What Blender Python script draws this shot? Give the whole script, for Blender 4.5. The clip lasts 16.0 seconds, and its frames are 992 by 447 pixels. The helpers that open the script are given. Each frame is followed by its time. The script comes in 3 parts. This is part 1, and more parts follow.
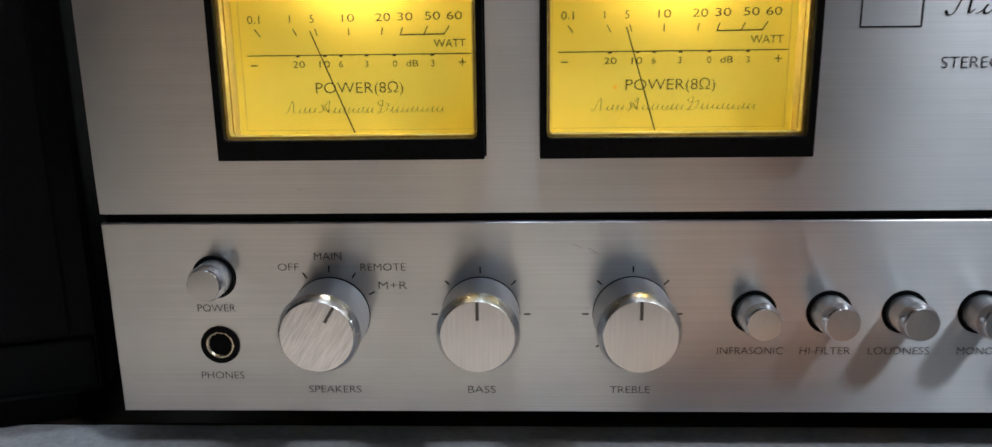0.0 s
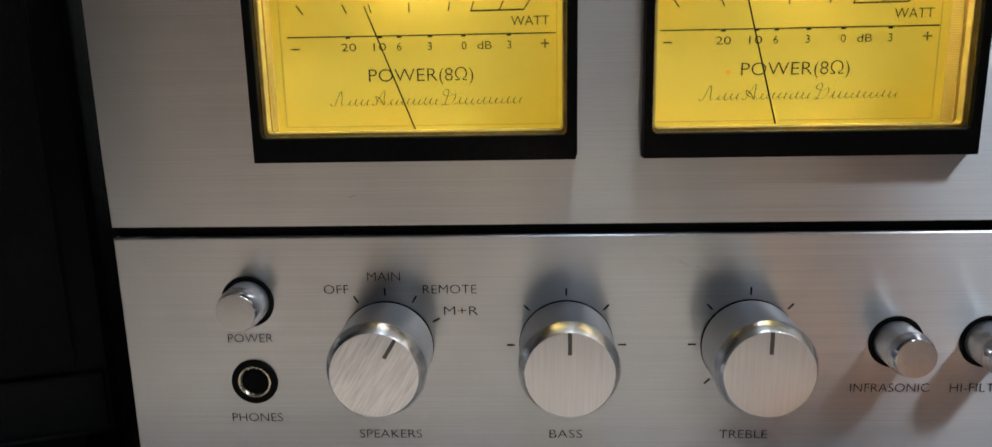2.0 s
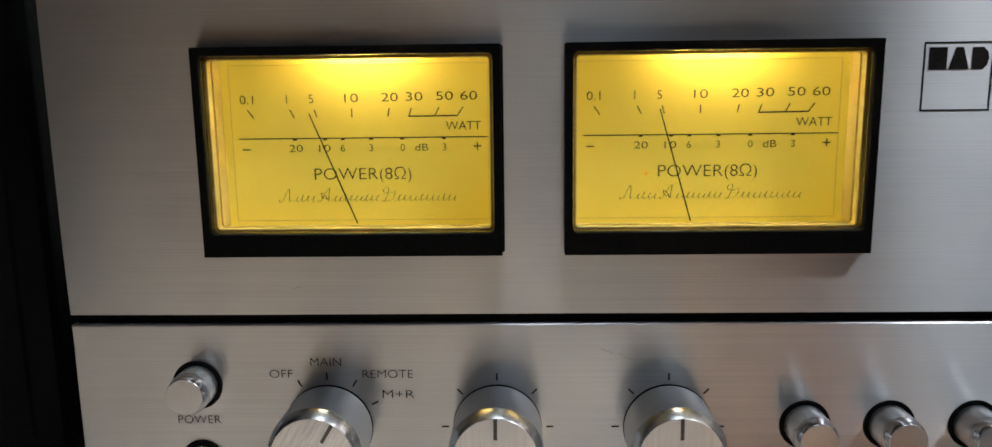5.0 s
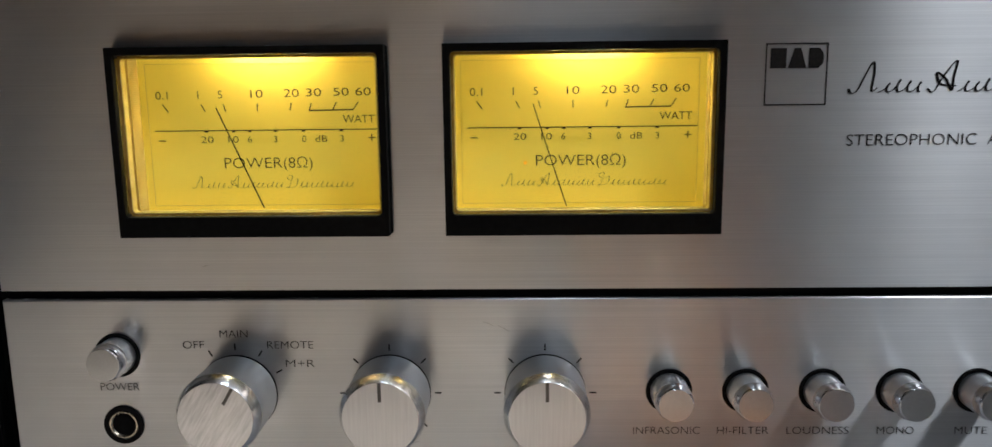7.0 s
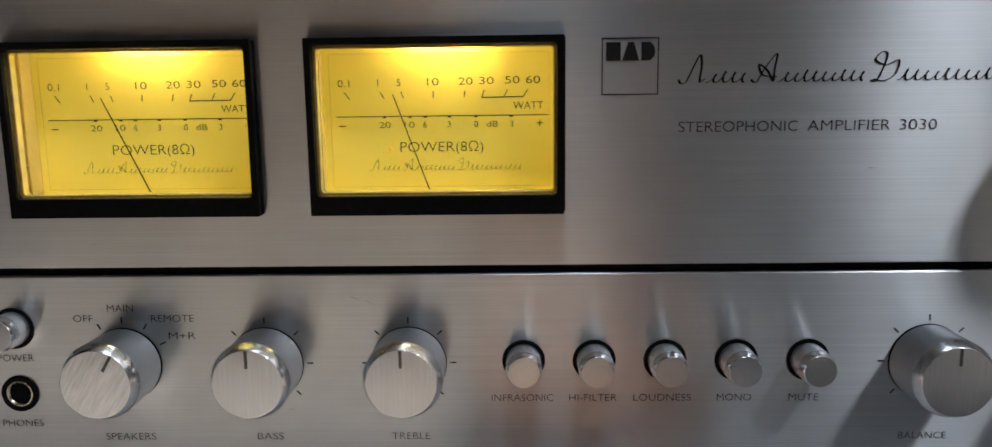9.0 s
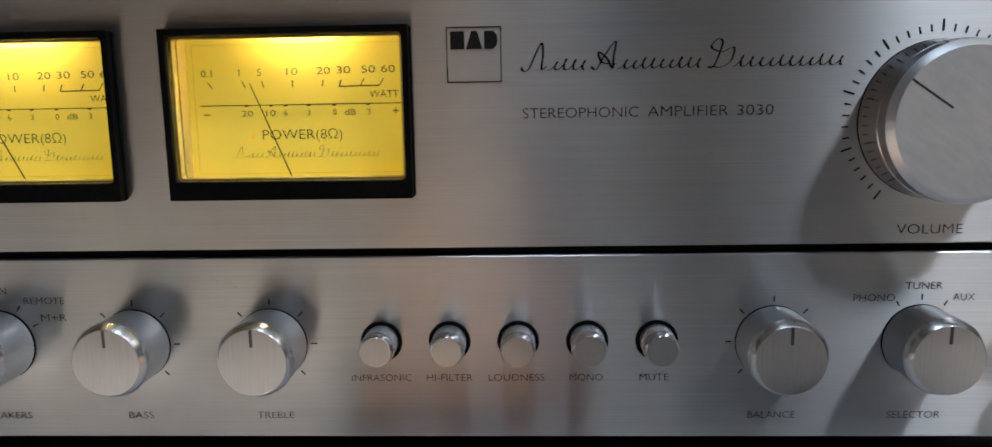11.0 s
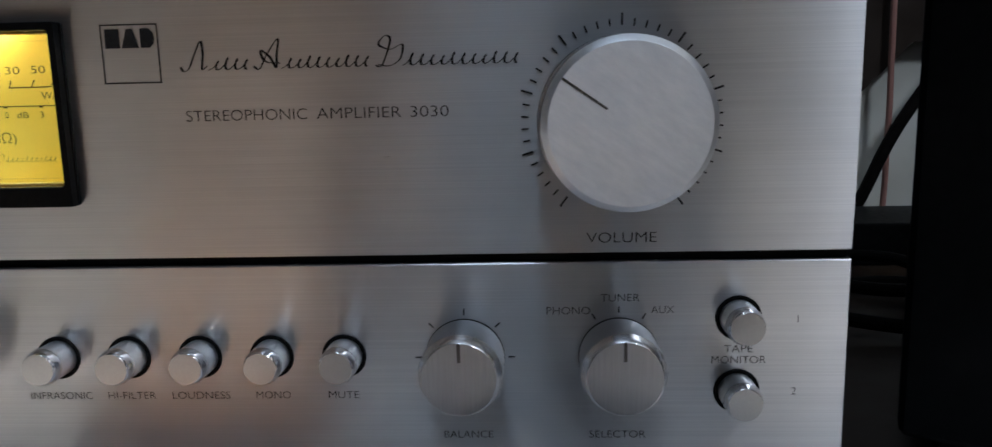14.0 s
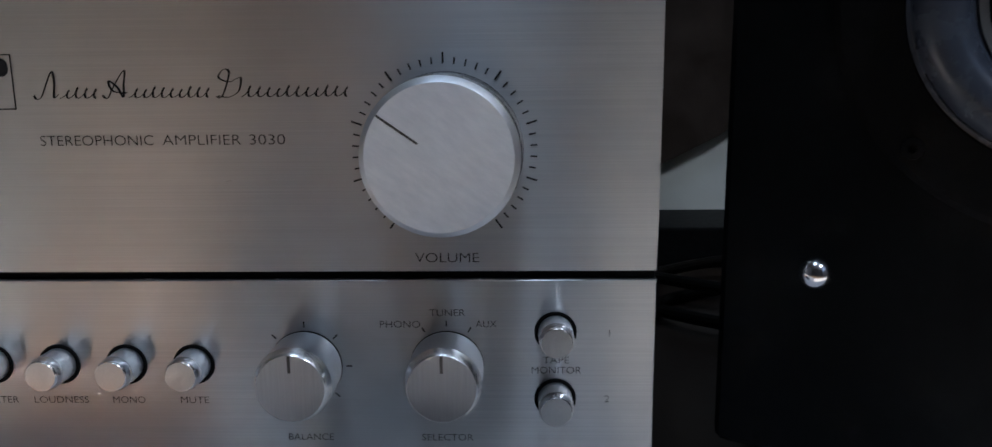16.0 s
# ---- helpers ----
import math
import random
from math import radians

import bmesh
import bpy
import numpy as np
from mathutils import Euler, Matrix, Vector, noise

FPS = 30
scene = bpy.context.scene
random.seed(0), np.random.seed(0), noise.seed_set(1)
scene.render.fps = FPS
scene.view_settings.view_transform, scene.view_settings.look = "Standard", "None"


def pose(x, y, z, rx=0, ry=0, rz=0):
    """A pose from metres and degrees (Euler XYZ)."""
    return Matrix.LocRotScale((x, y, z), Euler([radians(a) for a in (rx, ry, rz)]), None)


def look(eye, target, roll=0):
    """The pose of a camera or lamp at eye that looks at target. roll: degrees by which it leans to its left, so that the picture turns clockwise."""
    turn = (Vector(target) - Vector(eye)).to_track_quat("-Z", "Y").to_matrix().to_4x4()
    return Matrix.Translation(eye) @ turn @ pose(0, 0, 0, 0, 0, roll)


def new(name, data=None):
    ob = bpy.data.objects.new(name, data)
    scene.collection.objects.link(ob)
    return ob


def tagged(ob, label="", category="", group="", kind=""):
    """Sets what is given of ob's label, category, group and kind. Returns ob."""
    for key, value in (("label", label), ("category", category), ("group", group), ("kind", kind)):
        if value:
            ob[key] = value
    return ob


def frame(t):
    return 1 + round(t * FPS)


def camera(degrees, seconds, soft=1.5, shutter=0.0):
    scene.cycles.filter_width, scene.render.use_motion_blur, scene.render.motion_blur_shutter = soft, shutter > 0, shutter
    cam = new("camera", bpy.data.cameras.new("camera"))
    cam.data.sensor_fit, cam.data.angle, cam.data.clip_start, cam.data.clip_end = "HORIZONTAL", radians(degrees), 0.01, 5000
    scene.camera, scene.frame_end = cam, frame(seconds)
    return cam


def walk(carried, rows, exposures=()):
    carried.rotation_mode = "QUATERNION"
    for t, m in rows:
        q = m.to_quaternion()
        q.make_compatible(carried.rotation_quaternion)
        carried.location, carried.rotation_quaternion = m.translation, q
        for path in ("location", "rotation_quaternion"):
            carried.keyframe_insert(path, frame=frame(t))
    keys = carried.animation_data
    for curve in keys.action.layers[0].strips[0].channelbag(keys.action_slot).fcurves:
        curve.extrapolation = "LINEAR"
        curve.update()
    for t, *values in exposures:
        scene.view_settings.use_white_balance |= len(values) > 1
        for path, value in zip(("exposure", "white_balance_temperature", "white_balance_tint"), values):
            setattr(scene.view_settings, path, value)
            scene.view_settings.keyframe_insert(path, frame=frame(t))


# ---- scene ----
cam = camera(63.07, 16.0, soft=1.4, shutter=0.4)
PATH = [
    (0, (0.12379, -0.22356, 0.12620), (0.05395, 1.72037, -0.33881), -0.765),
    (0.5, (0.11618, -0.21120, 0.12034), (0.03699, 1.73425, -0.33680), -0.797),
    (1, (0.11067, -0.20002, 0.11526), (0.01370, 1.74668, -0.33302), -1.011),
    (1.5, (0.10546, -0.19161, 0.11598), (0.01283, 1.75242, -0.34466), -1.083),
    (2, (0.10247, -0.18642, 0.11944), (0.01798, 1.75992, -0.33290), -1.110),
    (2.5, (0.10120, -0.18327, 0.12727), (0.03141, 1.76407, -0.32324), -1.032),
    (3, (0.10210, -0.18324, 0.13435), (0.04390, 1.76465, -0.31546), -0.998),
    (5.5, (0.12283, -0.20275, 0.13457), (0.06670, 1.76696, -0.20761), -0.655),
    (6, (0.12945, -0.20755, 0.13393), (0.08225, 1.76224, -0.20919), -0.633),
    (6.5, (0.13813, -0.21287, 0.13391), (0.08813, 1.75570, -0.21568), -0.709),
    (7, (0.14766, -0.21807, 0.13324), (0.09331, 1.75027, -0.21707), -0.691),
    (7.5, (0.15699, -0.22304, 0.13254), (0.10379, 1.74527, -0.21807), -0.666),
    (8, (0.16745, -0.22720, 0.13339), (0.11005, 1.73851, -0.23087), -0.663),
    (8.5, (0.17738, -0.23168, 0.13186), (0.12479, 1.73558, -0.22471), -0.697),
    (9, (0.18847, -0.23602, 0.12896), (0.13544, 1.73451, -0.20897), -0.747),
    (11.5, (0.25292, -0.24271, 0.12404), (0.16268, 1.72749, -0.20786), -1.124),
    (12, (0.27016, -0.24019, 0.12465), (0.18004, 1.72676, -0.22605), -1.262),
    (12.5, (0.28533, -0.23682, 0.12211), (0.20184, 1.73206, -0.21923), -1.292),
    (13, (0.30282, -0.23260, 0.11882), (0.20289, 1.73873, -0.20342), -1.375),
    (13.5, (0.31842, -0.22776, 0.12141), (0.21295, 1.74091, -0.21508), -1.423),
    (14, (0.33283, -0.22318, 0.12413), (0.22914, 1.74357, -0.22392), -1.351),
    (14.5, (0.34691, -0.22223, 0.12489), (0.23975, 1.74332, -0.22884), -1.227),
    (15, (0.35875, -0.22458, 0.12673), (0.26070, 1.73966, -0.23682), -1.054),
    (15.5, (0.36921, -0.22966, 0.13051), (0.28797, 1.73423, -0.23904), -0.816),
    (16, (0.37791, -0.23780, 0.13755), (0.32098, 1.72364, -0.24910), -0.531),
]
walk(cam, [(t, look(eye, target, roll)) for t, eye, target, roll in PATH],
     [(0.0, 0.82, 6150, 10), (1.5, 0.75, 6150, 10), (3.0, 0.62, 6350, 10), (6.0, 0.66, 6350, 10), (9.0, 0.76, 6200, 10), (12.5, 0.82, 6100, 10), (14.0, 0.79, 5800, 10), (16.0, 0.88, 5550, 10)])

# ---- light ----
world = bpy.data.worlds.new("sky")
scene.world = world
world.use_nodes = True
sky = world.node_tree.nodes.new("ShaderNodeTexSky")
sky.sky_type, sky.sun_disc, sky.sun_elevation, sky.sun_rotation = "NISHITA", False, radians(40), radians(90)
world.node_tree.links.new(sky.outputs["Color"], world.node_tree.nodes["Background"].inputs["Color"])
world.node_tree.nodes["Background"].inputs["Strength"].default_value = 0.10

# the sun falls through an added, unseen side window onto the floor in front of the low cabinet
sun_data = bpy.data.lights.new("sun", "SUN")
sun_data.energy, sun_data.angle, sun_data.color = 5.0, radians(0.5), (1.0, 0.82, 0.62)
sun = new("sun", sun_data)
sun.matrix_world = look((1.0, 0.0, 0.839), (0, 0, 0))


def area_lamp(name, eye, target, size, watts, colour):
    data = bpy.data.lights.new(name, "AREA")
    data.shape, data.size, data.size_y, data.energy, data.color = "RECTANGLE", size[0], size[1], watts, colour
    ob = new(name, data)
    ob.matrix_world = look(eye, target)
    return ob


# key light from up on the right, through an added roof opening; weak cool fill added overhead
area_lamp("upper_right_key_light", (1.40, -1.05, 1.99), (0.30, 0.0, 0.06), (0.30, 0.30), 10.0, (0.88, 0.935, 1.0))
area_lamp("overhead_fill", (0.25, -0.45, 1.96), (0.25, -0.40, 0.06), (0.40, 0.30), 2.8, (0.74, 0.86, 1.0))


# ---- materials ----
def material(name):
    m = bpy.data.materials.new(name)
    m.use_nodes = True
    n = m.node_tree.nodes
    return m, n, m.node_tree.links, n["Principled BSDF"]


def grain_nodes(n, l, scale, detail=4.0, rough=0.6, lean=0.0):
    """Noise in object space, stretched by scale, turned by lean degrees round y; gives its factor."""
    co = n.new("ShaderNodeTexCoord")
    mp = n.new("ShaderNodeMapping")
    mp.vector_type = "TEXTURE"
    mp.inputs["Rotation"].default_value = (0, radians(lean), 0)
    mp.inputs["Scale"].default_value = [1.0 / q for q in scale]
    tex = n.new("ShaderNodeTexNoise")
    tex.inputs["Scale"].default_value = 1.0
    tex.inputs["Detail"].default_value = detail
    tex.inputs["Roughness"].default_value = rough
    l.new(co.outputs["Object"], mp.inputs["Vector"])
    l.new(mp.outputs["Vector"], tex.inputs["Vector"])
    return tex.outputs["Fac"]


def remap(n, l, fac, lo, hi, a=0.3, b=0.7):
    r = n.new("ShaderNodeMapRange")
    r.inputs["From Min"].default_value, r.inputs["From Max"].default_value = a, b
    r.inputs["To Min"].default_value, r.inputs["To Max"].default_value = lo, hi
    l.new(fac, r.inputs["Value"])
    return r.outputs["Result"]


def ramp(n, l, fac, lo, hi, a=0.3, b=0.7):
    r = n.new("ShaderNodeValToRGB")
    r.color_ramp.elements[0].position, r.color_ramp.elements[1].position = a, b
    r.color_ramp.elements[0].color, r.color_ramp.elements[1].color = (*lo, 1), (*hi, 1)
    l.new(fac, r.inputs["Fac"])
    return r.outputs["Color"]


def bump(n, l, fac, strength, distance):
    b = n.new("ShaderNodeBump")
    b.inputs["Strength"].default_value, b.inputs["Distance"].default_value = strength, distance
    l.new(fac, b.inputs["Height"])
    return b.outputs["Normal"]


def brushed_metal(name, lo, hi, rough, spread, scale, blur_way, relief=0.00001, haze=0.17, streak=(0.3, 0.7), lean=0.0):
    """Aluminium with a brushed grain; reflections smear along blur_way, across the grain."""
    m, n, l, p = material(name)
    fine = grain_nodes(n, l, scale, 3.0, 0.7, lean)
    cloud = grain_nodes(n, l, (22, 22, 30), 3.0, 0.5)
    mix = n.new("ShaderNodeMath")
    mix.operation = "MULTIPLY_ADD"
    mix.inputs[1].default_value = 0.75
    l.new(fine, mix.inputs[0])
    l.new(remap(n, l, cloud, 0.0, 0.25), mix.inputs[2])
    tint = ramp(n, l, mix.outputs[0], lo, hi, *streak)
    way = n.new("ShaderNodeCombineXYZ")
    for k in range(3):
        way.inputs[k].default_value = blur_way[k]
    ridge = bump(n, l, fine, 0.6, relief)
    soft = n.new("ShaderNodeBsdfPrincipled")
    for q in (p, soft):
        q.inputs["Metallic"].default_value = 1.0
        l.new(tint, q.inputs["Base Color"])
        l.new(ridge, q.inputs["Normal"])
    l.new(remap(n, l, fine, rough - 0.01, rough + 0.02), p.inputs["Roughness"])
    p.inputs["Anisotropic"].default_value = spread
    l.new(way.outputs[0], p.inputs["Tangent"])
    soft.inputs["Roughness"].default_value = 0.60
    both = n.new("ShaderNodeMixShader")
    both.inputs[0].default_value = haze
    l.new(p.outputs[0], both.inputs[1])
    l.new(soft.outputs[0], both.inputs[2])
    l.new(both.outputs[0], n["Material Output"].inputs["Surface"])
    return m


PANEL = brushed_metal("brushed_aluminium_panel", (0.61, 0.61, 0.612), (0.745, 0.742, 0.74), 0.345, 1.0, (9, 1, 3000), (0, 0, 1), 0.00000012, 0.07, (0.40, 0.72))
# small faces darker, volume face paler and bluer: light on them put into colour
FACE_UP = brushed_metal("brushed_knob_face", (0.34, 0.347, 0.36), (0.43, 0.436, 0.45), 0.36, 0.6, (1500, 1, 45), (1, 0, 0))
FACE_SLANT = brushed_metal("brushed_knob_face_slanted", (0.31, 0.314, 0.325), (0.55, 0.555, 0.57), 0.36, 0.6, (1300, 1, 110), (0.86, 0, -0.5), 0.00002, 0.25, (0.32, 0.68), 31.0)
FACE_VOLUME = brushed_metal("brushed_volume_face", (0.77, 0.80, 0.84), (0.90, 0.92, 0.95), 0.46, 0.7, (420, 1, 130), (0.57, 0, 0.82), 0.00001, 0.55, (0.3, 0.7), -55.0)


def plain_metal(name, colour, rough, relief=0.0):
    m, n, l, p = material(name)
    fac = grain_nodes(n, l, (1600, 1600, 1600), 3.0)
    p.inputs["Metallic"].default_value = 1.0
    l.new(ramp(n, l, fac, [c * 0.92 for c in colour], colour), p.inputs["Base Color"])
    l.new(remap(n, l, fac, rough * 0.9, rough * 1.12), p.inputs["Roughness"])
    if relief:
        l.new(bump(n, l, fac, 0.5, relief), p.inputs["Normal"])
    return m


# sides coloured bluish for cool light; volume side darkened for what it mirrors
TURNED = plain_metal("turned_aluminium", (0.54, 0.565, 0.60), 0.36, 0.00025)
GLOSSY = plain_metal("glossy_turned_aluminium", (0.47, 0.47, 0.49), 0.17, 0.00001)
SATIN = plain_metal("satin_aluminium", (0.80, 0.82, 0.85), 0.40)
POLISHED = plain_metal("polished_aluminium", (0.76, 0.76, 0.76), 0.23)
CHROME = plain_metal("chrome", (0.80, 0.80, 0.82), 0.15)
# stem coloured paler for light from above, face darker against bright reflections
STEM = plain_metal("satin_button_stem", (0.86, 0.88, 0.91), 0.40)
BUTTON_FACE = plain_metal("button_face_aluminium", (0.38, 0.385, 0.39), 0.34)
NICKEL = plain_metal("nickel", (0.42, 0.37, 0.29), 0.26)


def plain(name, lo, hi, rough, scale=300.0, relief=0.0, gloss=0.5):
    m, n, l, p = material(name)
    fac = grain_nodes(n, l, (scale, scale, scale), 5.0)
    l.new(ramp(n, l, fac, lo, hi), p.inputs["Base Color"])
    l.new(remap(n, l, fac, rough - 0.05, rough + 0.08), p.inputs["Roughness"])
    p.inputs["Specular IOR Level"].default_value = gloss
    if relief:
        l.new(bump(n, l, fac, 0.6, relief), p.inputs["Normal"])
    return m


INK = plain("black_print", (0.010, 0.010, 0.011), (0.022, 0.021, 0.020), 0.85, 1500, gloss=0.1)
# recess shade of the pointer slots, given as a dark bar's colour
SLOT = plain("slot_shade_grey", (0.030, 0.027, 0.024), (0.055, 0.050, 0.045), 0.5, 900)
BLACK = plain("black_plastic", (0.003, 0.003, 0.003), (0.006, 0.006, 0.006), 0.5, 500, gloss=0.04)
BLACK_METAL = plain("black_painted_steel", (0.010, 0.010, 0.010), (0.018, 0.018, 0.018), 0.45, 250, gloss=0.04)
# near-black colour stands for the shade in the groove and socket opening
GAP = plain("gap_shade_black", (0.004, 0.004, 0.004), (0.007, 0.007, 0.007), 0.9, 500, gloss=0.04)
DIAL_INK = plain("brown_black_dial_print", (0.030, 0.018, 0.004), (0.055, 0.034, 0.008), 0.6, 1500)
CREAM = plain("yellow_plastic_wall", (0.50, 0.36, 0.09), (0.62, 0.46, 0.13), 0.35, 220)
VINYL = plain("black_ash_vinyl", (0.002, 0.0023, 0.0026), (0.004, 0.0046, 0.005), 0.42, 260, 0.00006, gloss=0.04)
CLOTH = plain("black_grille_cloth", (0.003, 0.003, 0.0035), (0.007, 0.007, 0.0075), 0.9, 1600, 0.0002, gloss=0.04)
RUBBER = plain("grey_black_rubber", (0.034, 0.039, 0.052), (0.050, 0.057, 0.074), 0.25, 90)
CONE = plain("grey_paper_cone", (0.045, 0.043, 0.040), (0.070, 0.067, 0.062), 0.7, 300, 0.0001)
RED_WIRE = plain("red_wire_sheath", (0.30, 0.15, 0.12), (0.38, 0.19, 0.15), 0.5, 200)
BLACK_WIRE = plain("black_wire_sheath", (0.004, 0.0035, 0.003), (0.009, 0.008, 0.007), 0.45, 200, gloss=0.04)
WALL = plain("pale_grey_green_paint", (0.58, 0.57, 0.50), (0.66, 0.65, 0.57), 0.8, 14, 0.0003)
ROOM = plain("grey_room_paint", (0.20, 0.20, 0.21), (0.25, 0.25, 0.26), 0.85, 3)
DARK_WALL = plain("charcoal_unseen_wall", (0.045, 0.045, 0.05), (0.065, 0.064, 0.068), 0.85, 3)
CEILING = plain("white_ceiling_paint", (0.36, 0.37, 0.38), (0.42, 0.43, 0.44), 0.85, 3)
FLOOR = plain("brown_wooden_floor", (0.20, 0.14, 0.09), (0.30, 0.21, 0.14), 0.5, 5)
BROWN = plain("dark_brown_veneer", (0.018, 0.012, 0.008), (0.036, 0.025, 0.018), 0.38, 40, 0.0, 0.35)
EDGE = plain("pale_yellow_moulded_edge", (0.18, 0.11, 0.025), (0.28, 0.18, 0.045), 0.2, 300)
ORANGE_BLOCK = plain("orange_brown_block", (0.48, 0.21, 0.085), (0.58, 0.28, 0.12), 0.45, 180, 0.0001)
EDGE_HIGHLIGHT = plain("pale_yellow_highlight", (0.50, 0.39, 0.12), (0.62, 0.50, 0.19), 0.15, 300)
RIDGED = plain("ridged_yellow_plastic", (0.66, 0.52, 0.17), (0.78, 0.63, 0.24), 0.35, 300)
DUST = plain("pale_dust", (0.75, 0.68, 0.45), (0.85, 0.78, 0.55), 0.9, 900)


def shelf_surface():
    m, n, l, p = material("grey_mottled_shelf")
    big = grain_nodes(n, l, (45, 60, 45), 5.0, 0.65)
    small = grain_nodes(n, l, (380, 650, 400), 4.0, 0.7)
    a = ramp(n, l, big, (0.50, 0.50, 0.51), (0.74, 0.74, 0.75))
    b = ramp(n, l, small, (0.74, 0.74, 0.75), (1.0, 1.0, 1.0), 0.35, 0.65)
    mix = n.new("ShaderNodeMix")
    mix.data_type, mix.blend_type = "RGBA", "MULTIPLY"
    mix.inputs[0].default_value = 1.0
    l.new(a, mix.inputs[6])
    l.new(b, mix.inputs[7])
    l.new(mix.outputs[2], p.inputs["Base Color"])
    p.inputs["Roughness"].default_value = 0.6
    l.new(bump(n, l, small, 0.5, 0.0004), p.inputs["Normal"])
    return m


SHELF = shelf_surface()


def lit_dial():
    m, n, l, p = material("backlit_yellow_dial")
    fac = grain_nodes(n, l, (60, 60, 60), 4.0)
    p.inputs["Base Color"].default_value = (0.85, 0.66, 0.12, 1)
    p.inputs["Roughness"].default_value = 0.5
    l.new(ramp(n, l, fac, (0.90, 0.75, 0.055), (0.97, 0.82, 0.085)), p.inputs["Emission Color"])
    p.inputs["Emission Strength"].default_value = 0.138
    return m


DIAL = lit_dial()


def glow(name, colour, strength):
    m, n, l, p = material(name)
    p.inputs["Base Color"].default_value = (*colour, 1)
    p.inputs["Emission Color"].default_value = (*colour, 1)
    p.inputs["Emission Strength"].default_value = strength
    return m


AMBER = glow("backlit_amber_spot", (0.95, 0.42, 0.02), 0.40)
BULB = glow("lit_bulb", (1.0, 0.90, 0.55), 82.0)


def clear_pane():
    m, n, l, p = material("clear_acrylic")
    p.inputs["Base Color"].default_value = (1.0, 0.985, 0.93, 1)
    p.inputs["Transmission Weight"].default_value = 1.0
    p.inputs["IOR"].default_value = 1.2
    fac = grain_nodes(n, l, (120, 120, 120), 5.0)
    l.new(remap(n, l, fac, 0.01, 0.05), p.inputs["Roughness"])
    return m


CLEAR = clear_pane()


# ---- building helpers ----
def part(name, bm, mat, parent=None, label="", smooth=False):
    me = bpy.data.meshes.new(name)
    bmesh.ops.recalc_face_normals(bm, faces=bm.faces)
    bm.to_mesh(me)
    bm.free()
    me.materials.append(mat)
    if smooth:
        me.shade_smooth()
        me.set_sharp_from_angle(angle=radians(28))
    ob = new(name, me)
    if parent:
        ob.parent = parent
    if label:
        ob["label"] = label
    return ob


def group_at(name, m, parent=None):
    ob = new(name)
    ob.empty_display_size = 0.01
    ob.matrix_basis = m
    if parent:
        ob.parent = parent
    return ob


def box(x0, x1, y0, y1, z0, z1, bevel=0.0, bm=None, segments=2):
    bm = bm or bmesh.new()
    made = bmesh.ops.create_cube(bm, size=1.0)["verts"]
    for v in made:
        v.co = Vector((x0 + (v.co.x + 0.5) * (x1 - x0), y0 + (v.co.y + 0.5) * (y1 - y0), z0 + (v.co.z + 0.5) * (z1 - z0)))
    if bevel:
        bmesh.ops.bevel(bm, geom=list({e for v in made for e in v.link_edges}), offset=bevel, segments=segments, affect="EDGES", profile=0.6)
    return bm


def lathe(profile, segments=56, bm=None, centre=(0, 0, 0)):
    """A turned form round the y axis: (radius, y) from back to front; radius 0 closes it."""
    bm = bm or bmesh.new()
    c = Vector(centre)
    rings = []
    for r, y in profile:
        if r <= 0:
            rings.append([bm.verts.new(c + Vector((0, y, 0)))])
        else:
            rings.append([bm.verts.new(c + Vector((r * math.cos(a), y, r * math.sin(a)))) for a in (2 * math.pi * k / segments for k in range(segments))])
    for a, b in zip(rings, rings[1:]):
        for k in range(segments):
            j = (k + 1) % segments
            if len(a) == 1:
                bm.faces.new((a[0], b[j], b[k]))
            elif len(b) == 1:
                bm.faces.new((a[k], a[j], b[0]))
            else:
                bm.faces.new((a[k], a[j], b[j], b[k]))
    return bm


def tube(points, radius, sides=10):
    """A round cable along points."""
    bm = bmesh.new()
    pts = [Vector(p) for p in points]
    rings = []
    for i, p in enumerate(pts):
        d = (pts[min(i + 1, len(pts) - 1)] - pts[max(i - 1, 0)]).normalized()
        u = d.cross(Vector((0.3, 1, 0.2))).normalized()
        w = d.cross(u)
        rings.append([bm.verts.new(p + radius * (math.cos(a) * u + math.sin(a) * w)) for a in (2 * math.pi * k / sides for k in range(sides))])
    for a, b in zip(rings, rings[1:]):
        for k in range(sides):
            bm.faces.new((a[k], a[(k + 1) % sides], b[(k + 1) % sides], b[k]))
    bm.faces.new(rings[0])
    bm.faces.new(rings[-1])
    return bm


def smooth_line(points, steps=10):
    """Catmull-Rom through points."""
    p = [Vector(q) for q in points]
    p = [2 * p[0] - p[1], *p, 2 * p[-1] - p[-2]]
    out = []
    for i in range(1, len(p) - 2):
        for k in range(steps):
            t = k / steps
            out.append(0.5 * (2 * p[i] + (p[i + 1] - p[i - 1]) * t + (2 * p[i - 1] - 5 * p[i] + 4 * p[i + 1] - p[i + 2]) * t * t + (3 * p[i] - p[i - 1] - 3 * p[i + 1] + p[i + 2]) * t ** 3))
    out.append(p[-2])
    return out


